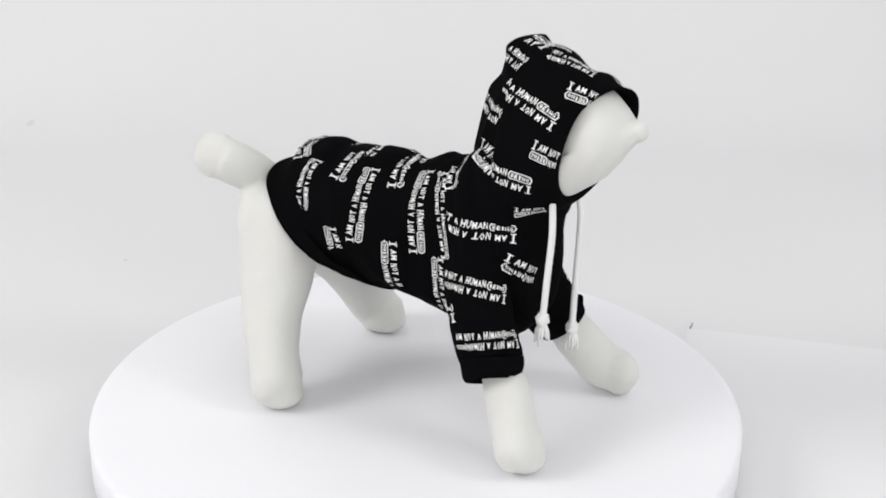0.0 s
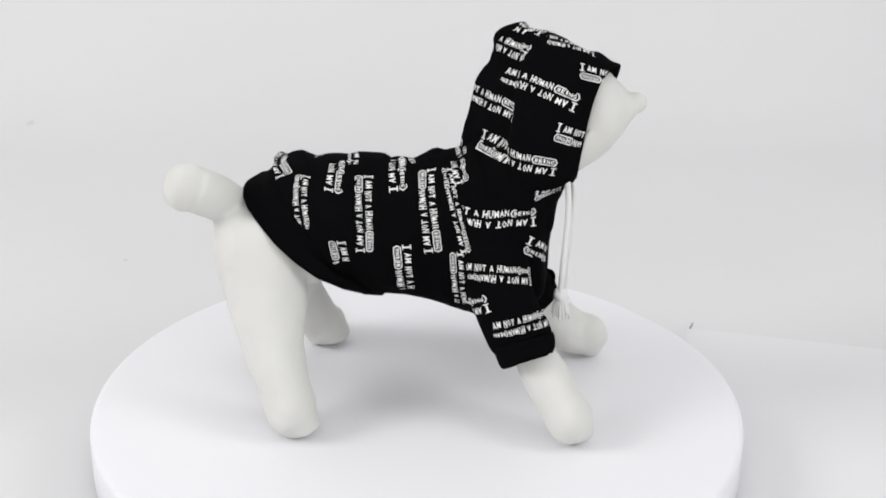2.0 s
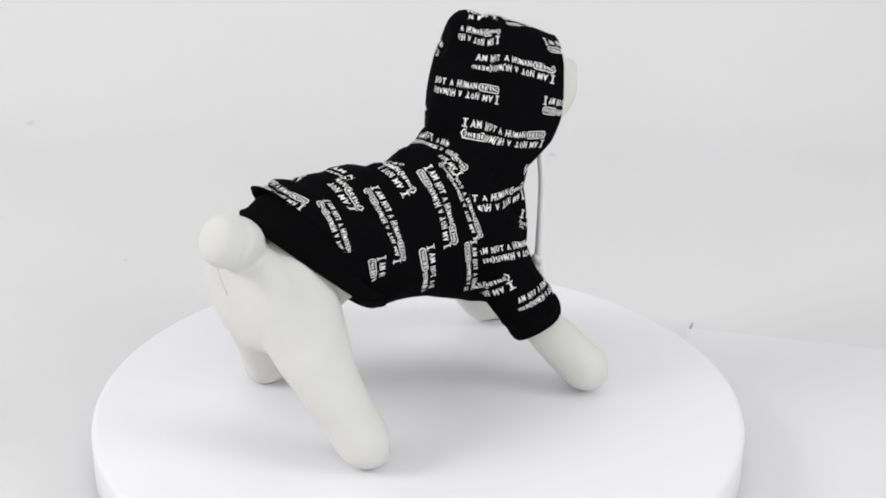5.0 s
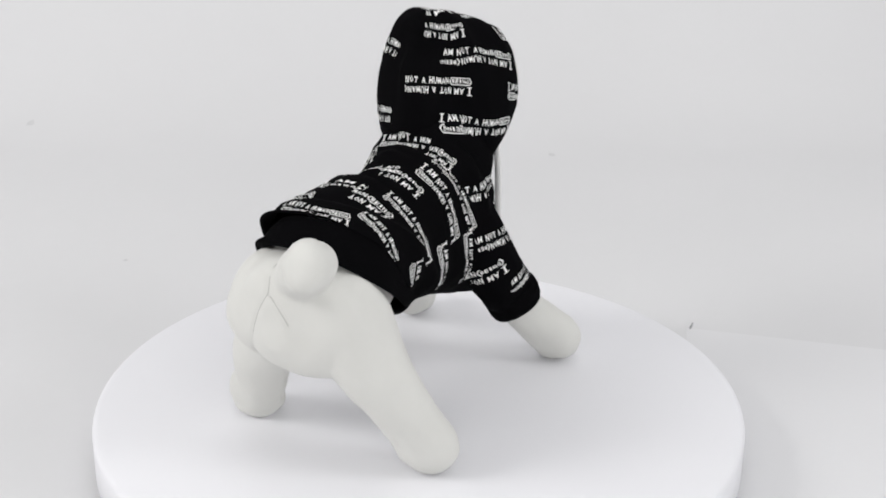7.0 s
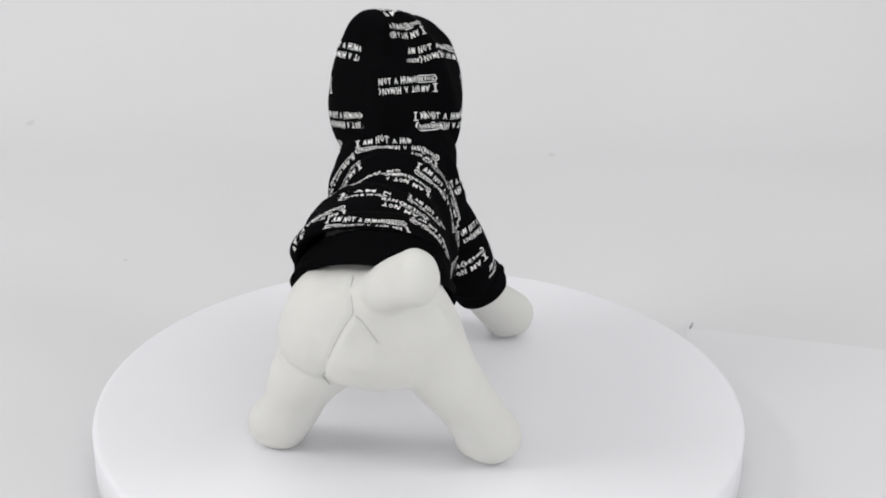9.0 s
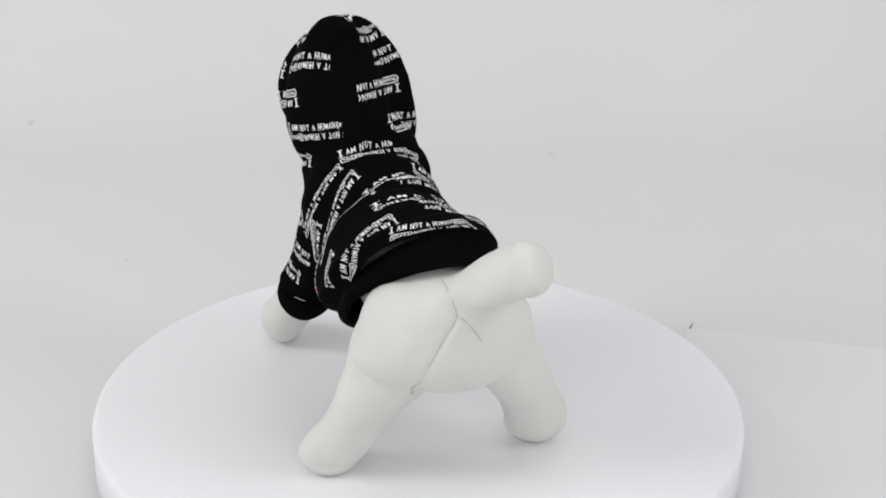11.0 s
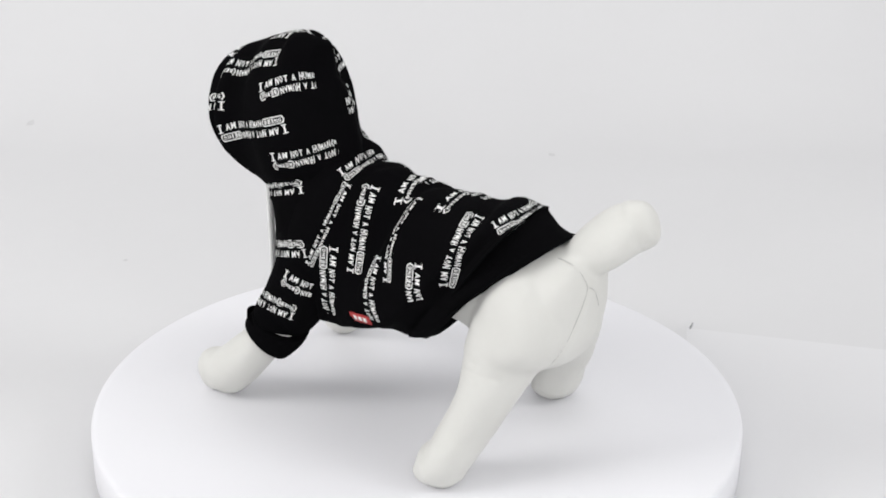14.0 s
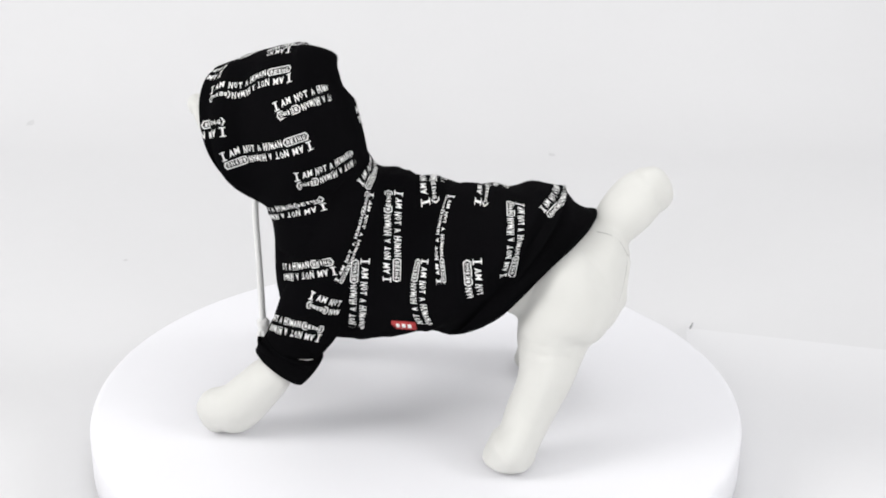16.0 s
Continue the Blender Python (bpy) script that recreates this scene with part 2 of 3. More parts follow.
def make_mannequin():
    bm = bmesh.new()
    # trunk, mostly under the garment
    skin(bm, slice_rings([(-189, 165, -188, 122, 12, -10, 0), (-180, 185, -174, 99, 44, -15, 0), (-168.3, 191.7, -149.6, 88.8, 61.6, -17.6, 0.23), (-141.1, 194.4, -120.1, 97.5, 60.3, -13, 0.18), (-91, 205.6, -83.5, 114.6, 53.9, -8.7, -0.05), (-30.8, 204.9, -26.4, 121.3, 45.6, -3.2, -0.08), (40, 205, 50, 109, 39, -3, 0), (95, 196, 100, 119, 27, -3, 0), (104, 171, 106, 139, 9, -3, 0)], 4, 40))
    # neck and head with a blunt muzzle and a small nose
    skin(bm, limb_rings([(60, -3, 150, 30, 28), (80, -3, 200, 30, 26), (96, -3, 240, 32, 30), (110, -3, 270, 30, 30)]))
    skin(bm, slice_rings([(71.2, 280.1, 72.8, 252.8, 14, -2.8, 0), (89.7, 309.5, 85.3, 235.6, 35.5, -2.8, -0.02), (122.6, 320.8, 113.5, 223, 43.1, -2.8, -0.04), (153.4, 314.4, 141.3, 225.1, 41.9, -3.1, -0.06), (172.6, 300.1, 158.7, 234.4, 37.5, -4.4, -0.05), (181.7, 289.9, 170.6, 247.5, 28.4, -2.7, -0.02), (188.5, 289, 179, 259, 20, -2, 0), (191, 283, 184, 266, 13, -2, 0)], 4, 36, 2.1))
    bmesh.ops.create_icosphere(bm, subdivisions=3, radius=10, matrix=Matrix.Translation((188, -3, 282)))
    # legs
    front_r = [(62.2, -33.2, 140, 16, 16), (89.2, -65.9, 82.9, 15.8, 17), (98, -73.5, 78, 14.5, 15), (113.3, -81.9, 57.4, 19.5, 20.6), (133, -103.4, 30.4, 25, 21.1), (138.2, -107.1, 24, 25.8, 21.6), (141.2, -103.7, 16, 21.8, 18.9)]
    front_l = [(65.2, 40.2, 144.6, 16, 16), (90, 51, 86.4, 16, 17), (101, 51, 76, 14.5, 15), (116.2, 57.4, 56.1, 23.1, 18.8), (145.7, 63.2, 26.5, 20.9, 22.7), (160.5, 63.8, 24, 17.2, 20.5), (163.6, 62.6, 16, 16.1, 19.5)]
    hind_r = [(-146.6, -35.1, 182.4, 12, 18.7), (-143.5, -42.6, 166.3, 26.6, 32.2), (-137.9, -53.2, 140.1, 30, 37.8), (-132.9, -64.1, 107.9, 30, 35.7), (-125.5, -84.1, 74.2, 25.9, 27.9), (-114.7, -99.1, 44.2, 26.3, 23.1), (-106.8, -107.6, 24, 29.4, 22.9), (-102.8, -108.4, 16, 25, 19.2)]
    hind_l = [(-139.7, 4.2, 179.1, 10.9, 17.3), (-137.1, 19.8, 161.4, 31.6, 32.7), (-139.3, 25.6, 134.8, 38.1, 40.7), (-129.3, 31.8, 108.3, 38.1, 32.3), (-124.8, 50.5, 75.9, 28.6, 23.5), (-112.2, 63.3, 42.5, 24.9, 20.7), (-106.2, 75.8, 24, 25.7, 18.4), (-98.4, 77.3, 16, 27.5, 21.7)]
    for leg in (front_r, front_l, hind_r, hind_l):
        rings = limb_rings(leg, 6)
        # a rounded paw with a flat sole
        x, y = leg[-1][0], leg[-1][1]
        r = leg[-1][3]
        for z, k in ((9, 0.87), (5, 0.71), (2.2, 0.53), (0.9, 0.39), (0.3, 0.28)):
            rings.append([Vector((x + (p.x - x) * k, y + (p.y - y) * k, z)) for p in limb_rings([(x, y, 30, r, r), (x, y, 12, r, r)], 1)[1]])
        skin(bm, rings)
    # tail
    skin(bm, limb_rings(round_end([(-147, -12, 174, 15.5, 18), (-165, -22, 182, 16, 18), (-180, -36, 195, 20, 23.5), (-193, -51, 207, 20.5, 24), (-206, -58, 213, 17.5, 21.5)], 14, 0.15), 5))
    finish(bm)
    raw = link_mesh("stuffing", bm, PLUSH)
    m = raw.modifiers.new("one_skin", "REMESH")
    m.mode, m.voxel_size, m.use_smooth_shade = "VOXEL", 0.0024, True
    m = raw.modifiers.new("soft", "SMOOTH")
    m.factor, m.iterations = 0.5, 6
    bpy.context.view_layer.update()
    me = bpy.data.meshes.new_from_object(raw.evaluated_get(bpy.context.evaluated_depsgraph_get()))
    bpy.data.objects.remove(raw)
    me.name = "dog_mannequin"
    ob = new("dog_mannequin", me)
    me.materials.clear()
    me.materials.append(PLUSH)
    me.materials.append(SEAM)
    # sewn seams pressed into the fabric, and soft lumps of the stuffing
    inv = (BASE @ MM).inverted()
    threads = [[(-160, -1, 197), (-170, -1, 191), (-176, -3, 181), (-181, -5, 174), (-184, -5, 169), (-186, 1, 161), (-184, 9, 145), (-180, 16, 128), (-171, 21, 110)],
               [(-184, -7, 169), (-186, -14, 164), (-185, -20, 155), (-184, -24, 147)], [(-171, 21, 110), (-166, 24, 103), (-153, 21, 90)]]
    seams = [pair for t in threads for pair in zip(t, t[1:])]
    creases = [((-103, 52, 109), (-150, 62, 110)), ((-106, 56, 102), (-146, 66, 103))]
    n = len(me.vertices)
    co, nor = np.empty(n * 3, np.float32), np.empty(n * 3, np.float32)
    me.vertices.foreach_get("co", co)
    me.vertex_normals.foreach_get("vector", nor)
    co, nor = co.reshape(-1, 3), nor.reshape(-1, 3)
    mat = np.array(inv)
    loc = co @ mat[:3, :3].T + mat[:3, 3]
    dent = np.zeros(n)
    for depth, wide, lines in ((1.6, 3.4, seams), (1.5, 4.5, creases)):
        for a, b in lines:
            a, b = np.array(a, float), np.array(b, float)
            u = np.clip((loc - a) @ (b - a) / ((b - a) @ (b - a)), 0, 1)
            d = loc - (a + u[:, None] * (b - a))
            # the line lies near the skin: count only the distance across it, along the skin
            d -= nor @ mat[:3, :3].T / 1000 * ((d * (nor @ mat[:3, :3].T / 1000)).sum(1))[:, None]
            near = np.linalg.norm(loc - (a + u[:, None] * (b - a)), axis=1) < 14
            dent = np.maximum(dent, near * depth * np.clip(1 - np.linalg.norm(d, axis=1) / wide, 0, 1))
    wide = press(loc.copy())
    held = np.linalg.norm(wide - loc, axis=1) > 0.01
    # the dent fades out over the stuffing beside the cloth
    ends = np.empty(len(me.edges) * 2, np.int32)
    me.edges.foreach_get("vertices", ends)
    ends = ends.reshape(-1, 2)
    count = np.bincount(ends.ravel(), minlength=n)[:, None]
    dent_by = (wide - loc) * held[:, None]
    for _ in range(16):
        total = np.zeros((n, 3))
        for c in range(3):
            total[:, c] = np.bincount(ends[:, 0], dent_by[ends[:, 1], c], n) + np.bincount(ends[:, 1], dent_by[ends[:, 0], c], n)
        dent_by = np.where(held[:, None], 0.5 * (wide - loc) + 0.5 * total / count, 0.93 * total / count)
    wide = loc + dent_by
    co = np.where(np.abs(dent_by).max(1)[:, None] > 0.02, wide @ np.array(BASE @ MM)[:3, :3].T + np.array(BASE @ MM)[:3, 3], co)
    lump = np.array([0.9 * noise.noise(Vector(p) * 0.035) + 0.4 * noise.noise(Vector(p) * 0.09) for p in loc])
    me.vertices.foreach_set("co", (co + nor * (np.where(held, 0, lump - dent) * 0.001)[:, None]).astype(np.float32).ravel())
    bm = bmesh.new()
    bm.from_mesh(me)
    tree = mathutils.bvhtree.BVHTree.FromBMesh(bm)
    old = len(bm.faces)
    for t in threads:
        line = []
        for x, y, z in spline(t, 5):
            p, nrm, _, _ = tree.find_nearest(BASE @ MM @ Vector((x, y, z)))
            line.append((*(inv @ (p + nrm * 0.0001)), 0.42, 0.42))
        line = np.array(line)
        for _ in range(6):
            line[1:-1, :3] = (line[:-2, :3] + 2 * line[1:-1, :3] + line[2:, :3]) / 4
        base = len(bm.verts)
        skin(bm, limb_rings(line, 1, 6))
        bm.verts.ensure_lookup_table()
        bmesh.ops.transform(bm, matrix=BASE @ MM, verts=bm.verts[base:])
    bm.faces.ensure_lookup_table()
    for f in bm.faces[old:]:
        f.material_index = 1
    bm.to_mesh(me)
    bm.free()
    me.polygons.foreach_set("use_smooth", [True] * len(me.polygons))
    tagged(ob, "white stuffed fabric dog mannequin standing on the turntable", "mannequin")
    return ob


# ---- the hoodie ----
hoodie = new("dog_hoodie")
tagged(hoodie, "black dog hoodie with white lettering worn by mannequin", "hoodie")


def make_torso():
    rows = [(-131.4, 222.2, -45.3, 94.8, 65.1, -3.9, -0.51, -0.08, -0.06), (-121.4, 221.4, -30.3, 96, 62.6, -5.2, -0.35, -0.1, -0.15), (-104.5, 225.6, -13.6, 99.7, 69.9, -2.5, -0.08, -0.17, -0.09), (-86.8, 221.1, 1.6, 95.6, 67.1, 0.9, 0.39, -0.2, -0.05), (-41.4, 225.5, 23.7, 89.9, 63.5, 1.1, 0.68, -0.14, -0.02), (-17.9, 224.9, 40.9, 82.8, 57.8, -5.1, 0.97, -0.16, -0.1), (15.3, 232.1, 58.6, 78.7, 58.4, -6.9, 0.79, -0.06, 0), (33.9, 234.1, 82.5, 75.5, 65.8, -5.3, 0.59, -0.04, 0.07), (49.3, 248.5, 98.7, 83.7, 63.5, -5.5, 0.39, 0.04, 0.04), (76.5, 239.6, 112, 97.6, 50.3, -6.7, 0.1, 0.09, 0.03), (105.2, 214, 116.1, 115.3, 39.4, -11.5, 0, 0.09, 0.04), (120.9, 189.3, 115.2, 138.5, 21.1, -12.8, 0.07, 0.13, 0.03)]
    rings = slice_rings(rows, 6, 80, 2.35, 3.2, 4.0)
    for ring in rings:
        for p in ring:
            # a roll of loose cloth above the waistband and cross folds behind the neck
            high = max(0, min(1, (p.z - 195) / 25))
            p += Vector((-3, 0, 3.0 + 0.05 * p.y)) * high * math.exp(-((p.x + 118) / 9) ** 2)
            p.z -= 4.0 * high * math.exp(-((p.x + 96 + 0.2 * p.y) / 8) ** 2)
            for x, slant, deep in ((-62, 0.25, 2.0), (-30, -0.2, 2.6), (-8, 0.3, 2.2), (18, -0.25, 2.4)):
                p.z -= deep * high * math.exp(-((p.x - x + slant * p.y) / 5) ** 2)
    back = [scaled_ring(rings[0], 0.95), scaled_ring(rings[0], 0.90, Vector((8, 0, 2)))]
    bm = bmesh.new()
    skin(bm, back[::-1] + rings, False, True)
    return part("body_panel", finish(bm), BLACK, hoodie, "black jersey body with white lettering")


def make_waistband():
    rows = [(-157.7, 201, -62.1, 116.9, 65.4, -10.9, 1.24, 0.04, -0.06), (-151.1, 202.6, -63, 113.7, 68, -6.6, 0.65, 0.01, 0.01), (-141.7, 206.7, -59.7, 104.8, 65.7, -7.4, 0.31, -0.08, -0.08), (-135.3, 212.3, -44, 98.3, 65.8, -5, 0.19, -0.07, -0.14), (-128.9, 218.4, -32.1, 93.9, 63.2, -4.9, 0.05, -0.05, -0.17)]
    rings = slice_rings(rows, 4, 72, 2.3, 1.4, 9.0)
    lip = [scaled_ring(rings[0], k, Vector((d, 0, 0))) for k, d in ((0.985, -1.0), (0.965, 0.5), (0.955, 6), (0.955, 22))]
    bm = bmesh.new()
    skin(bm, lip[::-1] + rings, False, False)
    return part("waistband", finish(bm), RIB, hoodie, "plain black rib-knit waistband")


def make_hood():
    rows = [(51, 306, 38.2, 257.5, 6, 10, 0.06, 0.32, 0.14), (64.5, 325.1, 33.9, 236.9, 14.5, 9.2, 0.2, 0.23, 0.11), (73.5, 341.9, 37.5, 220.1, 27.3, 9.6, 0.34, 0.09, 0.12), (89.2, 345.3, 51.5, 206.4, 41.3, 11.4, 0.51, -0.07, 0.13), (95.4, 342, 74, 192.1, 56.5, 7.5, 0.59, 0.14, -0.01), (113.9, 339.5, 97.5, 185.3, 57, 0.1, 0.78, 0.18, 0.09), (139.1, 328.3, 122, 198.8, 54.1, -3.6, 0.8, 0.07, -0.04), (153.4, 323, 139.9, 213.9, 56.3, 1.6, 0.8, 0.09, -0.02), (162.8, 318.8, 139.7, 220.4, 50.1, -0.5, 0.85, 0.21, -0.16), (167.8, 316.7, 129.8, 225.4, 46.6, 4.1, 0.9, 0.4, -0.26)]
    rings = slice_rings(rows, 5, 72, 2.1, 1.8, 2.0)
    for ring in rings:
        for p in ring:
            # a roll of loose cloth at the crown and the crease under it
            k = math.exp(-((p.x - 60.4) / 14) ** 2 - ((p.y - 6.5) / 30) ** 2 - ((p.z - 343.9) / 13) ** 2)
            c = math.exp(-((p.z - 308.0 + -0.22 * p.y) / 8) ** 2) * max(0, min(1, (76.3 - p.x) / 20))
            p += Vector((-14.9, 0, -1.7)) * k + Vector((4.0, 0, 0)) * c
            # the back of the hood is drawn in on its right side
            p.x += min(8, 0.5 * max(0, 7 - p.y)) * max(0, min(1, (88 - p.x) / 25))
    lip = [scaled_ring(rings[-1], k, Vector((d, 0, 0))) for k, d in ((0.98, 0.8), (0.955, -1), (0.945, -8), (0.94, -26))]
    bm = bmesh.new()
    skin(bm, rings + lip, True, False)
    return part("hood", finish(bm), BLACK, hoodie, "black jersey hood pulled over the head")


def make_collar():
    bm = bmesh.new()
    a = [(75.3, -2.2, 169.5, 54.5, 45.8), (78.1, -2.5, 196.6, 55, 46.4), (83.3, -1.2, 216, 54.6, 48), (95.7, 3, 238.5, 44, 44), (103.4, 4.5, 259.3, 28, 30)]
    skin(bm, limb_rings(a, 5, 56))
    return part("collar", finish(bm), BLACK, hoodie, "black jersey collar below the hood")


def make_sleeve(side):
    if side < 0:
        a = [(62.5, -26.7, 177.7, 30.7, 35.6), (69.2, -47.2, 142.6, 32.6, 31), (78.4, -63.2, 112.1, 29.8, 27.8), (89.8, -72.6, 91.5, 24.6, 28.8), (93.6, -74.1, 84.9, 24.5, 28.4), (96.2, -77.4, 79.9, 25, 27)]
        c = [(95, -75.6, 84.3, 26.4, 28), (96.5, -77.9, 78.8, 27.2, 28.2), (97.4, -82, 70.4, 27.3, 24.7), (98.8, -84.2, 66.3, 25.6, 21.7)]
    else:
        a = [(67.9, 23.1, 177, 30.7, 38.4), (71.3, 30.5, 140.6, 32, 33), (83.1, 36.6, 109.8, 30.3, 30), (91.4, 41.9, 94.2, 29.6, 27.2), (95.7, 44.5, 89.6, 28.1, 24.9), (97.8, 47.3, 79.1, 26.9, 23.9)]
        c = [(95.1, 46.9, 84.3, 27.7, 27.1), (98.5, 47.4, 77.8, 27.5, 27.2), (105.3, 51.8, 69, 25.4, 26.6), (108.3, 53.4, 64.8, 23.1, 25.6)]
    bm = bmesh.new()
    skin(bm, limb_rings(a, 6, 40))
    sleeve = part("sleeve", finish(bm), BLACK, hoodie, "short black jersey sleeve with white lettering")
    rings = limb_rings(c, 4, 40)
    rings += [scaled_ring(rings[-1], k, Vector((0, 0, d))) for k, d in ((0.97, -0.8), (0.93, 0), (0.90, 5), (0.89, 14))]
    bm = bmesh.new()
    skin(bm, rings, True, False)
    part("cuff", finish(bm), RIB, sleeve, "plain black rib-knit cuff")
    return sleeve


body_panel, waistband, hood, collar = make_torso(), make_waistband(), make_hood(), make_collar()
sleeve_r, sleeve_l = make_sleeve(-1), make_sleeve(1)
mannequin = make_mannequin()


def make_drawstring(rows, tassel):
    bm = bmesh.new()
    skin(bm, limb_rings([(*r, 3.6, 2.8) for r in rows], 8, 10))
    cord = part("drawstring", finish(bm), CORD, hoodie, "white braided drawstring hanging from the hood")
    end = Vector(rows[-1])
    bm = bmesh.new()
    bmesh.ops.create_uvsphere(bm, u_segments=14, v_segments=10, radius=6.2, matrix=Matrix.Translation(end))
    for v in bm.verts:
        v.co += (v.co - end) * 0.35 * noise.noise(v.co * 0.35)
    part("knot", finish(bm), CORD, cord, "knotted cord end")
    bm = bmesh.new()
    for k in range(12):
        q = 2 * math.pi * k / 12
        tip = end + Vector((math.cos(q) * 7 * (0.5 + 0.5 * random.random()), math.sin(q) * 7 * (0.5 + 0.5 * random.random()), -tassel * (0.75 + 0.3 * random.random())))
        skin(bm, limb_rings([(*end, 1.2, 1.2), (*(end.lerp(tip, 0.5) + Vector((math.cos(q) * 2, math.sin(q) * 2, 0))), 1.3, 1.3), (*tip, 0.9, 0.9)], 3, 6))
    part("tassel", finish(bm), CORD, cord, "frayed cord tassel")


make_drawstring([(129, -38, 228), (131, -39, 210), (132, -41, 188), (130, -43, 150), (128, -44, 114)], 22)
make_drawstring([(132, 8, 226), (136, 8, 208), (138, 8, 190), (136, 9, 140), (134, 11, 84)], 20)


def make_tag():
    # red woven side tag with a pale mark, sewn to the lower edge of the body
    bm = bmesh.new()
    bmesh.ops.create_cube(bm, size=1, matrix=Matrix.LocRotScale((-4, 60, 118), Euler((radians(-24), radians(2), 0)), (21, 1.4, 10)))
    bmesh.ops.bevel(bm, geom=bm.edges[:], offset=0.4, segments=2, affect="EDGES")
    tag = part("side_tag", finish(bm), TAG_RED, hoodie, "small red woven side tag")
    for dx in (-5, 0, 5):
        bm = bmesh.new()
        bmesh.ops.create_cube(bm, size=1, matrix=Matrix.LocRotScale((-4 + dx, 60.8, 117.9), Euler((radians(-24), radians(2), 0)), (3.2, 0.5, 4.6)))
        part("mark", finish(bm), INK, tag, "pale woven bar")


make_tag()

# ---- the lettering printed on the cloth ----


def letter_shape(body):
    """Triangles of one letter, scaled to a unit box."""
    cu = bpy.data.curves.new("writing", "FONT")
    cu.body, cu.offset, cu.resolution_u = body, 0.03, 1
    ob = new("writing", cu)
    bpy.context.view_layer.update()
    me = ob.evaluated_get(bpy.context.evaluated_depsgraph_get()).to_mesh()
    me.calc_loop_triangles()
    v = np.array([p.co[:2] for p in me.vertices])
    f = [tuple(t.vertices) for t in me.loop_triangles]
    bpy.data.objects.remove(ob)
    return (v - v.min(0)) / (v.max(0) - v.min(0)), f


def motif_shape():
    """Two lines, the lower one turned upside down; a tall first letter, the last word in a pointed box."""
    vs, fs = [], []
    rng = random.Random(5)
    letters = {c: letter_shape(c) for c in sorted(set("AMNOTHUBEIG"))}

    def add(v, f):
        base = len(vs)
        vs.extend([tuple(p) for p in v])
        fs.extend([tuple(i + base for i in t) for t in f])

    def word(body, x0, x1, y0, y1, wild):
        step = (x1 - x0) / len(body)
        for n, c in enumerate(body):
            v, f = letters[c]
            w = step * (0.42 if c == "I" else 0.86)
            low, high = y0 + wild * rng.uniform(-1, 1), y1 + wild * rng.uniform(-1, 1)
            lean = 0.006 * rng.uniform(-1, 1)
            add(np.c_[x0 + step * (n + 0.5) + (v[:, 0] - 0.5) * w + lean * (v[:, 1] - 0.5), low + v[:, 1] * (high - low)], f)

    def box(x0, y0, x1, y1):
        add([(x0, y0), (x1, y0), (x1, y1), (x0, y1)], [(0, 1, 2, 3)])

    for b in ((0.0, 0.02, 0.056, 0.072), (0.0, 0.435, 0.056, 0.487), (0.019, 0.07, 0.037, 0.44)):
        box(*b)
    for body, x0, x1 in (("AM", 0.085, 0.205), ("NOT", 0.240, 0.385), ("A", 0.418, 0.468), ("HUMAN", 0.500, 0.725)):
        word(body, x0, x1, 0.085, 0.435, 0.032)
    word("BEING", 0.768, 0.965, 0.155, 0.365, 0.01)
    outer = [(0.733, 0.26), (0.757, 0.055), (0.977, 0.055), (1.0, 0.26), (0.977, 0.465), (0.757, 0.465)]
    inner = [(0.747, 0.26), (0.765, 0.105), (0.969, 0.105), (0.986, 0.26), (0.969, 0.415), (0.765, 0.415)]
    add(outer + inner, [(k, (k + 1) % 6, (k + 1) % 6 + 6, k + 6) for k in range(6)])
    top = np.array(vs)
    low = np.c_[1 - top[:, 0], -top[:, 1]]
    n = len(vs)
    return np.vstack([top, low]), fs + [tuple(i + n for i in t) for t in fs]


MOTIF_V, MOTIF_F = motif_shape()
UNBASE = (BASE @ MM).inverted()
SURFACE = {}


def surface(ob):
    if ob.name not in SURFACE:
        m = UNBASE
        SURFACE[ob.name] = mathutils.bvhtree.BVHTree.FromPolygons([m @ v.co for v in ob.data.vertices], [tuple(p.vertices) for p in ob.data.polygons])
    return SURFACE[ob.name]


def outermost():
    """All the cloth of the garment as one surface."""
    if "cloth" not in SURFACE:
        co, faces = [], []
        for ob in (hood, body_panel, collar, sleeve_r, sleeve_l):
            faces += [tuple(i + len(co) for i in p.vertices) for p in ob.data.polygons]
            co += [UNBASE @ v.co for v in ob.data.vertices]
        SURFACE["cloth"] = mathutils.bvhtree.BVHTree.FromPolygons(co, faces)
    return SURFACE["cloth"]


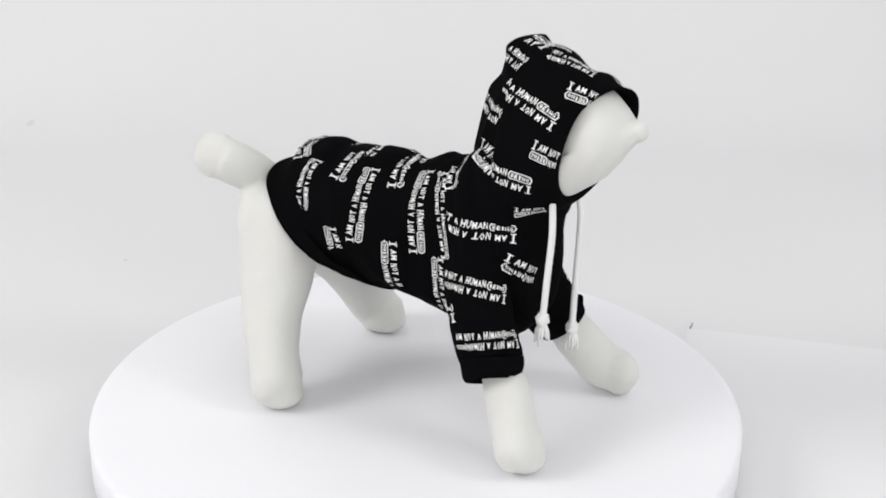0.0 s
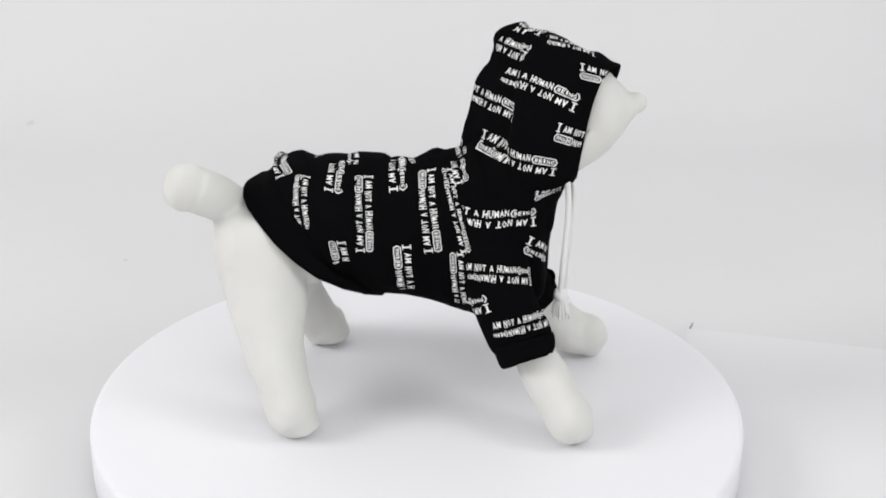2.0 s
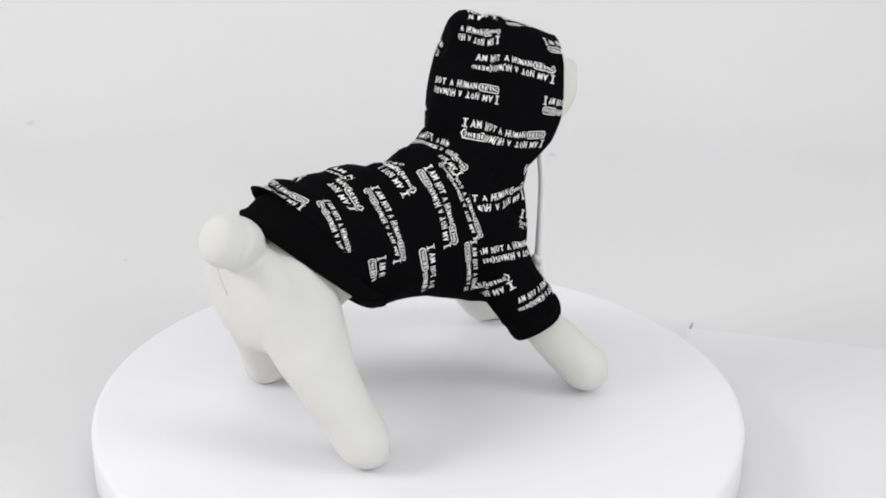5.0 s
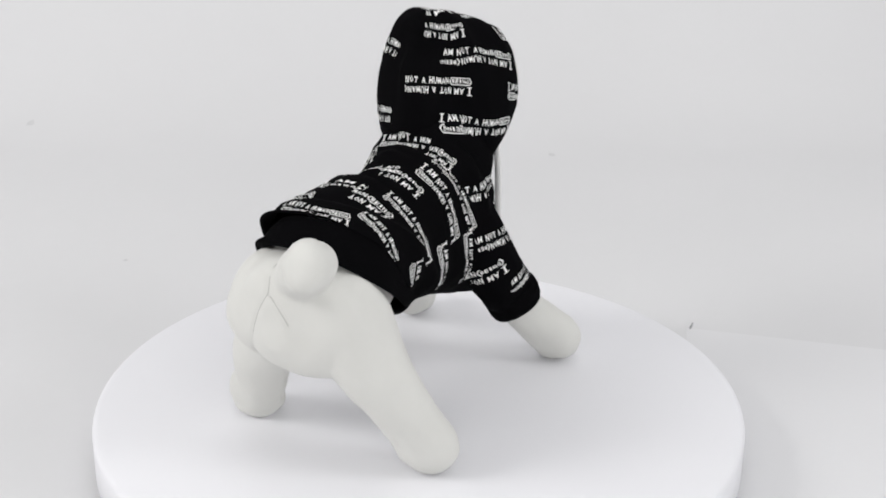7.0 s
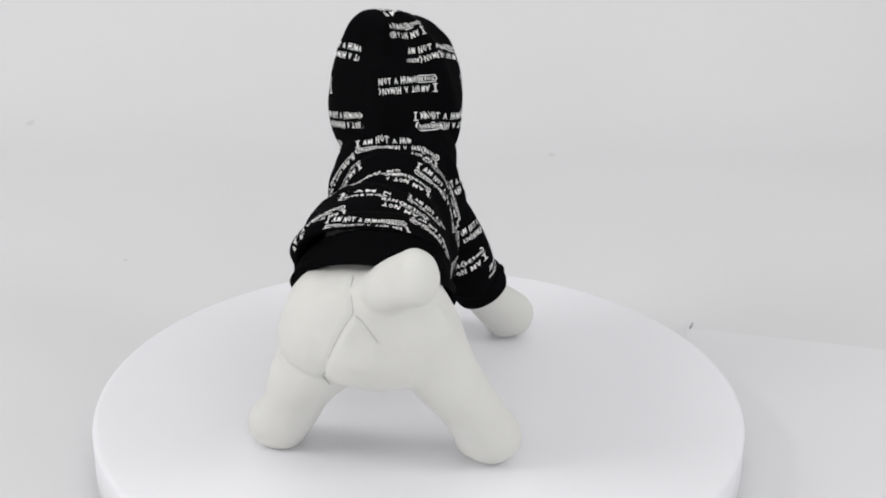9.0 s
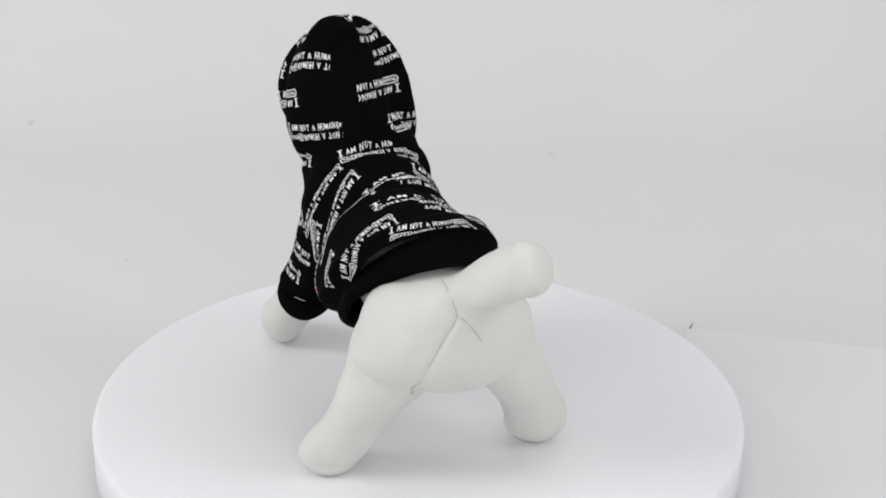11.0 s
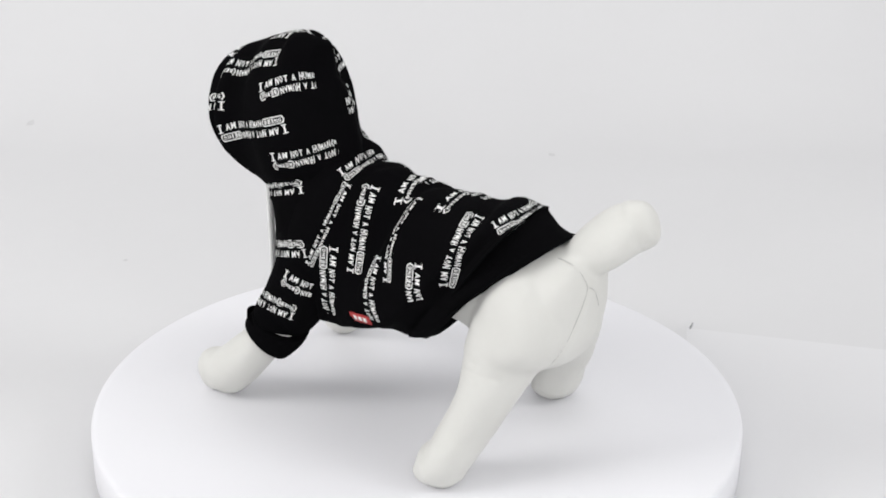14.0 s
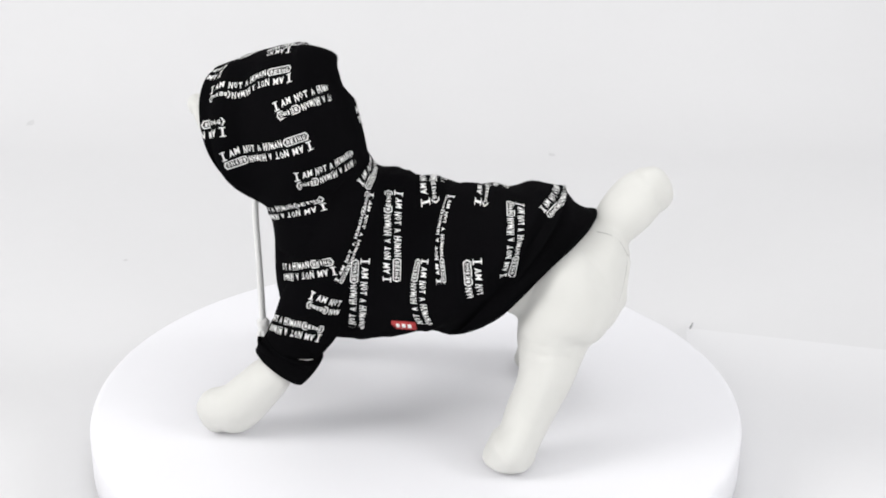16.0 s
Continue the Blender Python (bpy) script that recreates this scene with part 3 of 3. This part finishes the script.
def lettering(ob, a, b, first=0.0, last=1.0, height=16.8):
    """Lays the motif's stretch from first to last along the cloth from a to b (mm)."""
    tree, nx, ny, fine = surface(ob), 24, 4, 72
    a, b = Vector(a), Vector(b)
    out = (tree.find_nearest(a)[1] + tree.find_nearest(b)[1] + tree.find_nearest(a.lerp(b, 0.5))[1]).normalized()
    path = []
    for i in range(fine + 1):
        p = tree.ray_cast(a.lerp(b, i / fine) + out * 45, -out, 80)[0]
        path.append(np.array(p if p is not None else tree.find_nearest(a.lerp(b, i / fine))[0]))
    path = np.array(path)
    for _ in range(10):
        path[1:-1] = (path[:-2] + 2 * path[1:-1] + path[2:]) / 4
    # evenly spaced along the cloth
    run = np.r_[0, np.cumsum(np.linalg.norm(np.diff(path, axis=0), axis=1))]
    even = [Vector([np.interp(u, run, path[:, c]) for c in range(3)]) for u in np.linspace(0, run[-1], nx + 1)]
    grid, normals, cover = [], [], outermost()
    for i, p in enumerate(even):
        way = (even[min(i + 1, nx)] - even[max(i - 1, 0)]).normalized()
        nrm = (tree.find_nearest(p)[1] + out * 0.5).normalized()
        up = nrm.cross(way).normalized()
        grid.append([tree.find_nearest(p + up * height * 0.5 * j / ny)[0] for j in range(-ny, ny + 1)])
        normals.append(nrm)
    keep = [f for f in MOTIF_F if all(first - 0.012 <= MOTIF_V[k][0] <= last + 0.012 for k in f)]
    used = sorted({k for f in keep for k in f})
    bm = bmesh.new()
    made = {}
    for k in used:
        x = min(max((MOTIF_V[k][0] - first) / (last - first), 0), 1) * nx
        y = (min(max(MOTIF_V[k][1] * 2, -1), 1) + 1) * ny
        i, j = min(int(x), nx - 1), min(int(y), 2 * ny - 1)
        u, w = x - i, y - j
        p = grid[i][j] * (1 - u) * (1 - w) + grid[i + 1][j] * u * (1 - w) + grid[i][j + 1] * (1 - u) * w + grid[i + 1][j + 1] * u * w
        nrm = normals[i].lerp(normals[i + 1], u).normalized()
        q = cover.ray_cast(p + nrm * 14, -nrm, 20)[0]
        p = q if q is not None else p
        made[k] = bm.verts.new(p + nrm * 0.55)
    for f in keep:
        if len({made[k] for k in f}) == len(f):
            bm.faces.new([made[k] for k in f])
    bmesh.ops.transform(bm, matrix=BASE @ MM, verts=bm.verts)
    part("printed_lettering", bm, INK, ob, "white printed lettering", smooth=False)


# PRINTS
lettering(hood, (65, 3, 332), (92, -23, 330), 0.4, 1)
lettering(hood, (71, -11, 307), (135, -50, 294), 0.06, 1)
lettering(hood, (46, 10, 285), (81, -39, 281), 0.24, 1)
lettering(hood, (54, -20, 252), (119, -58, 239))
lettering(hood, (136, -34, 318), (157, -27, 310), 0, 0.33)
lettering(hood, (117, -57, 271), (140, -56, 264), 0, 0.38)
lettering(hood, (108, -7, 338), (149, -4, 325), 0.2, 1)
lettering(hood, (82, 13, 344), (105, 0, 341), 0.7, 1)
lettering(hood, (165, 31, 301), (92, 42, 328))
lettering(hood, (169, 49, 276), (147, 52, 282), 0.73, 1)
lettering(hood, (103, 56, 298), (65, 29, 309), 0, 0.68)
lettering(hood, (149, 58, 253), (74, 57, 277))
lettering(hood, (86, 63, 242), (46, 24, 253), 0, 0.8)
lettering(hood, (120, 16, 336), (99, 15, 341), 0.65, 1)
lettering(hood, (173, 9, 313), (157, 17, 320), 0.77, 1)
lettering(body_panel, (37, 30, 229), (39, -20, 234), 0, 0.62, 14)
lettering(body_panel, (34, -21, 230), (40, -44, 217), 0.62, 1)
lettering(body_panel, (-116, 29, 216), (-116, -39, 217))
lettering(body_panel, (-101, -38, 219), (-98, -70, 181), 0, 0.82, 14)
lettering(body_panel, (-74, -10, 222), (-74, -50, 207), 0.6, 1)
lettering(body_panel, (-49, -29, 217), (-44, -71, 161))
lettering(body_panel, (-21, -7, 225), (-17, -44, 208), 0.55, 1)
lettering(body_panel, (7, -28, 224), (15, -62, 159))
lettering(body_panel, (-69, -72, 172), (-65, -67, 150), 0, 0.3)
lettering(body_panel, (-13, -63, 166), (-9, -59, 122), 0, 0.55)
lettering(body_panel, (35, -62, 160), (40, -55, 108), 0, 0.7, 13)
lettering(body_panel, (24, -32, 227), (44, -64, 160), 0, 1, 10)
lettering(collar, (43, -39, 193), (103, -48, 191), 0.25, 1)
lettering(body_panel, (95, -56, 167), (114, -33, 148), 0, 0.38)
lettering(sleeve_r, (45, -67, 144), (100, -60, 138), 0.12, 1)
lettering(sleeve_r, (68, -90, 98), (116, -70, 104), 0.05, 1)
lettering(hood, (101, -51, 212), (125, -39, 214), 0, 0.4, 10)
lettering(sleeve_r, (50, -58, 107), (65, -87, 124), 0.64, 1)
lettering(body_panel, (12, 21, 224), (8, 53, 154))
lettering(body_panel, (35, 52, 173), (40, 45, 105), 0, 0.8)
lettering(body_panel, (-18, 52, 177), (-23, 64, 122), 0, 0.78)
lettering(body_panel, (-36, 17, 222), (-37, 66, 162), 0, 1, 9)
lettering(body_panel, (-61, 61, 184), (-65, 66, 153), 0, 0.38)
lettering(body_panel, (-90, 16, 219), (-89, 55, 168))
lettering(body_panel, (-10, -20, 225), (-20, 22, 214), 0.65, 1)
lettering(body_panel, (-60, -16, 222), (-63, 28, 218), 0.72, 1, 12)
lettering(body_panel, (31, 30, 225), (53, 58, 152), 0, 1, 8)
lettering(body_panel, (105, 40, 150), (55, 60, 168), 0.3, 1)
lettering(sleeve_l, (78, 63, 137), (52, 55, 127), 0, 0.4)
lettering(sleeve_l, (113, 52, 107), (67, 61, 104), 0.25, 1)
lettering(collar, (120, 28, 199), (65, 48, 220), 0.28, 1, 13)


# ---- the moving things ----
def motions():
    def turn(t):
        return float(np.interp(t, [a for a, b in TURNS], [b for a, b in TURNS]))
    rows = [(t, pose(0, 0, 0, 0, 0, turn(t))) for t in (0, 1, 2, 3, 4, 5.25, 6.5, 7.75, 9, 10.25, 11.5, 12.75, 14, 15, 16)]
    for thing in (turntable, mannequin, hoodie):
        walk(thing, rows)


motions()
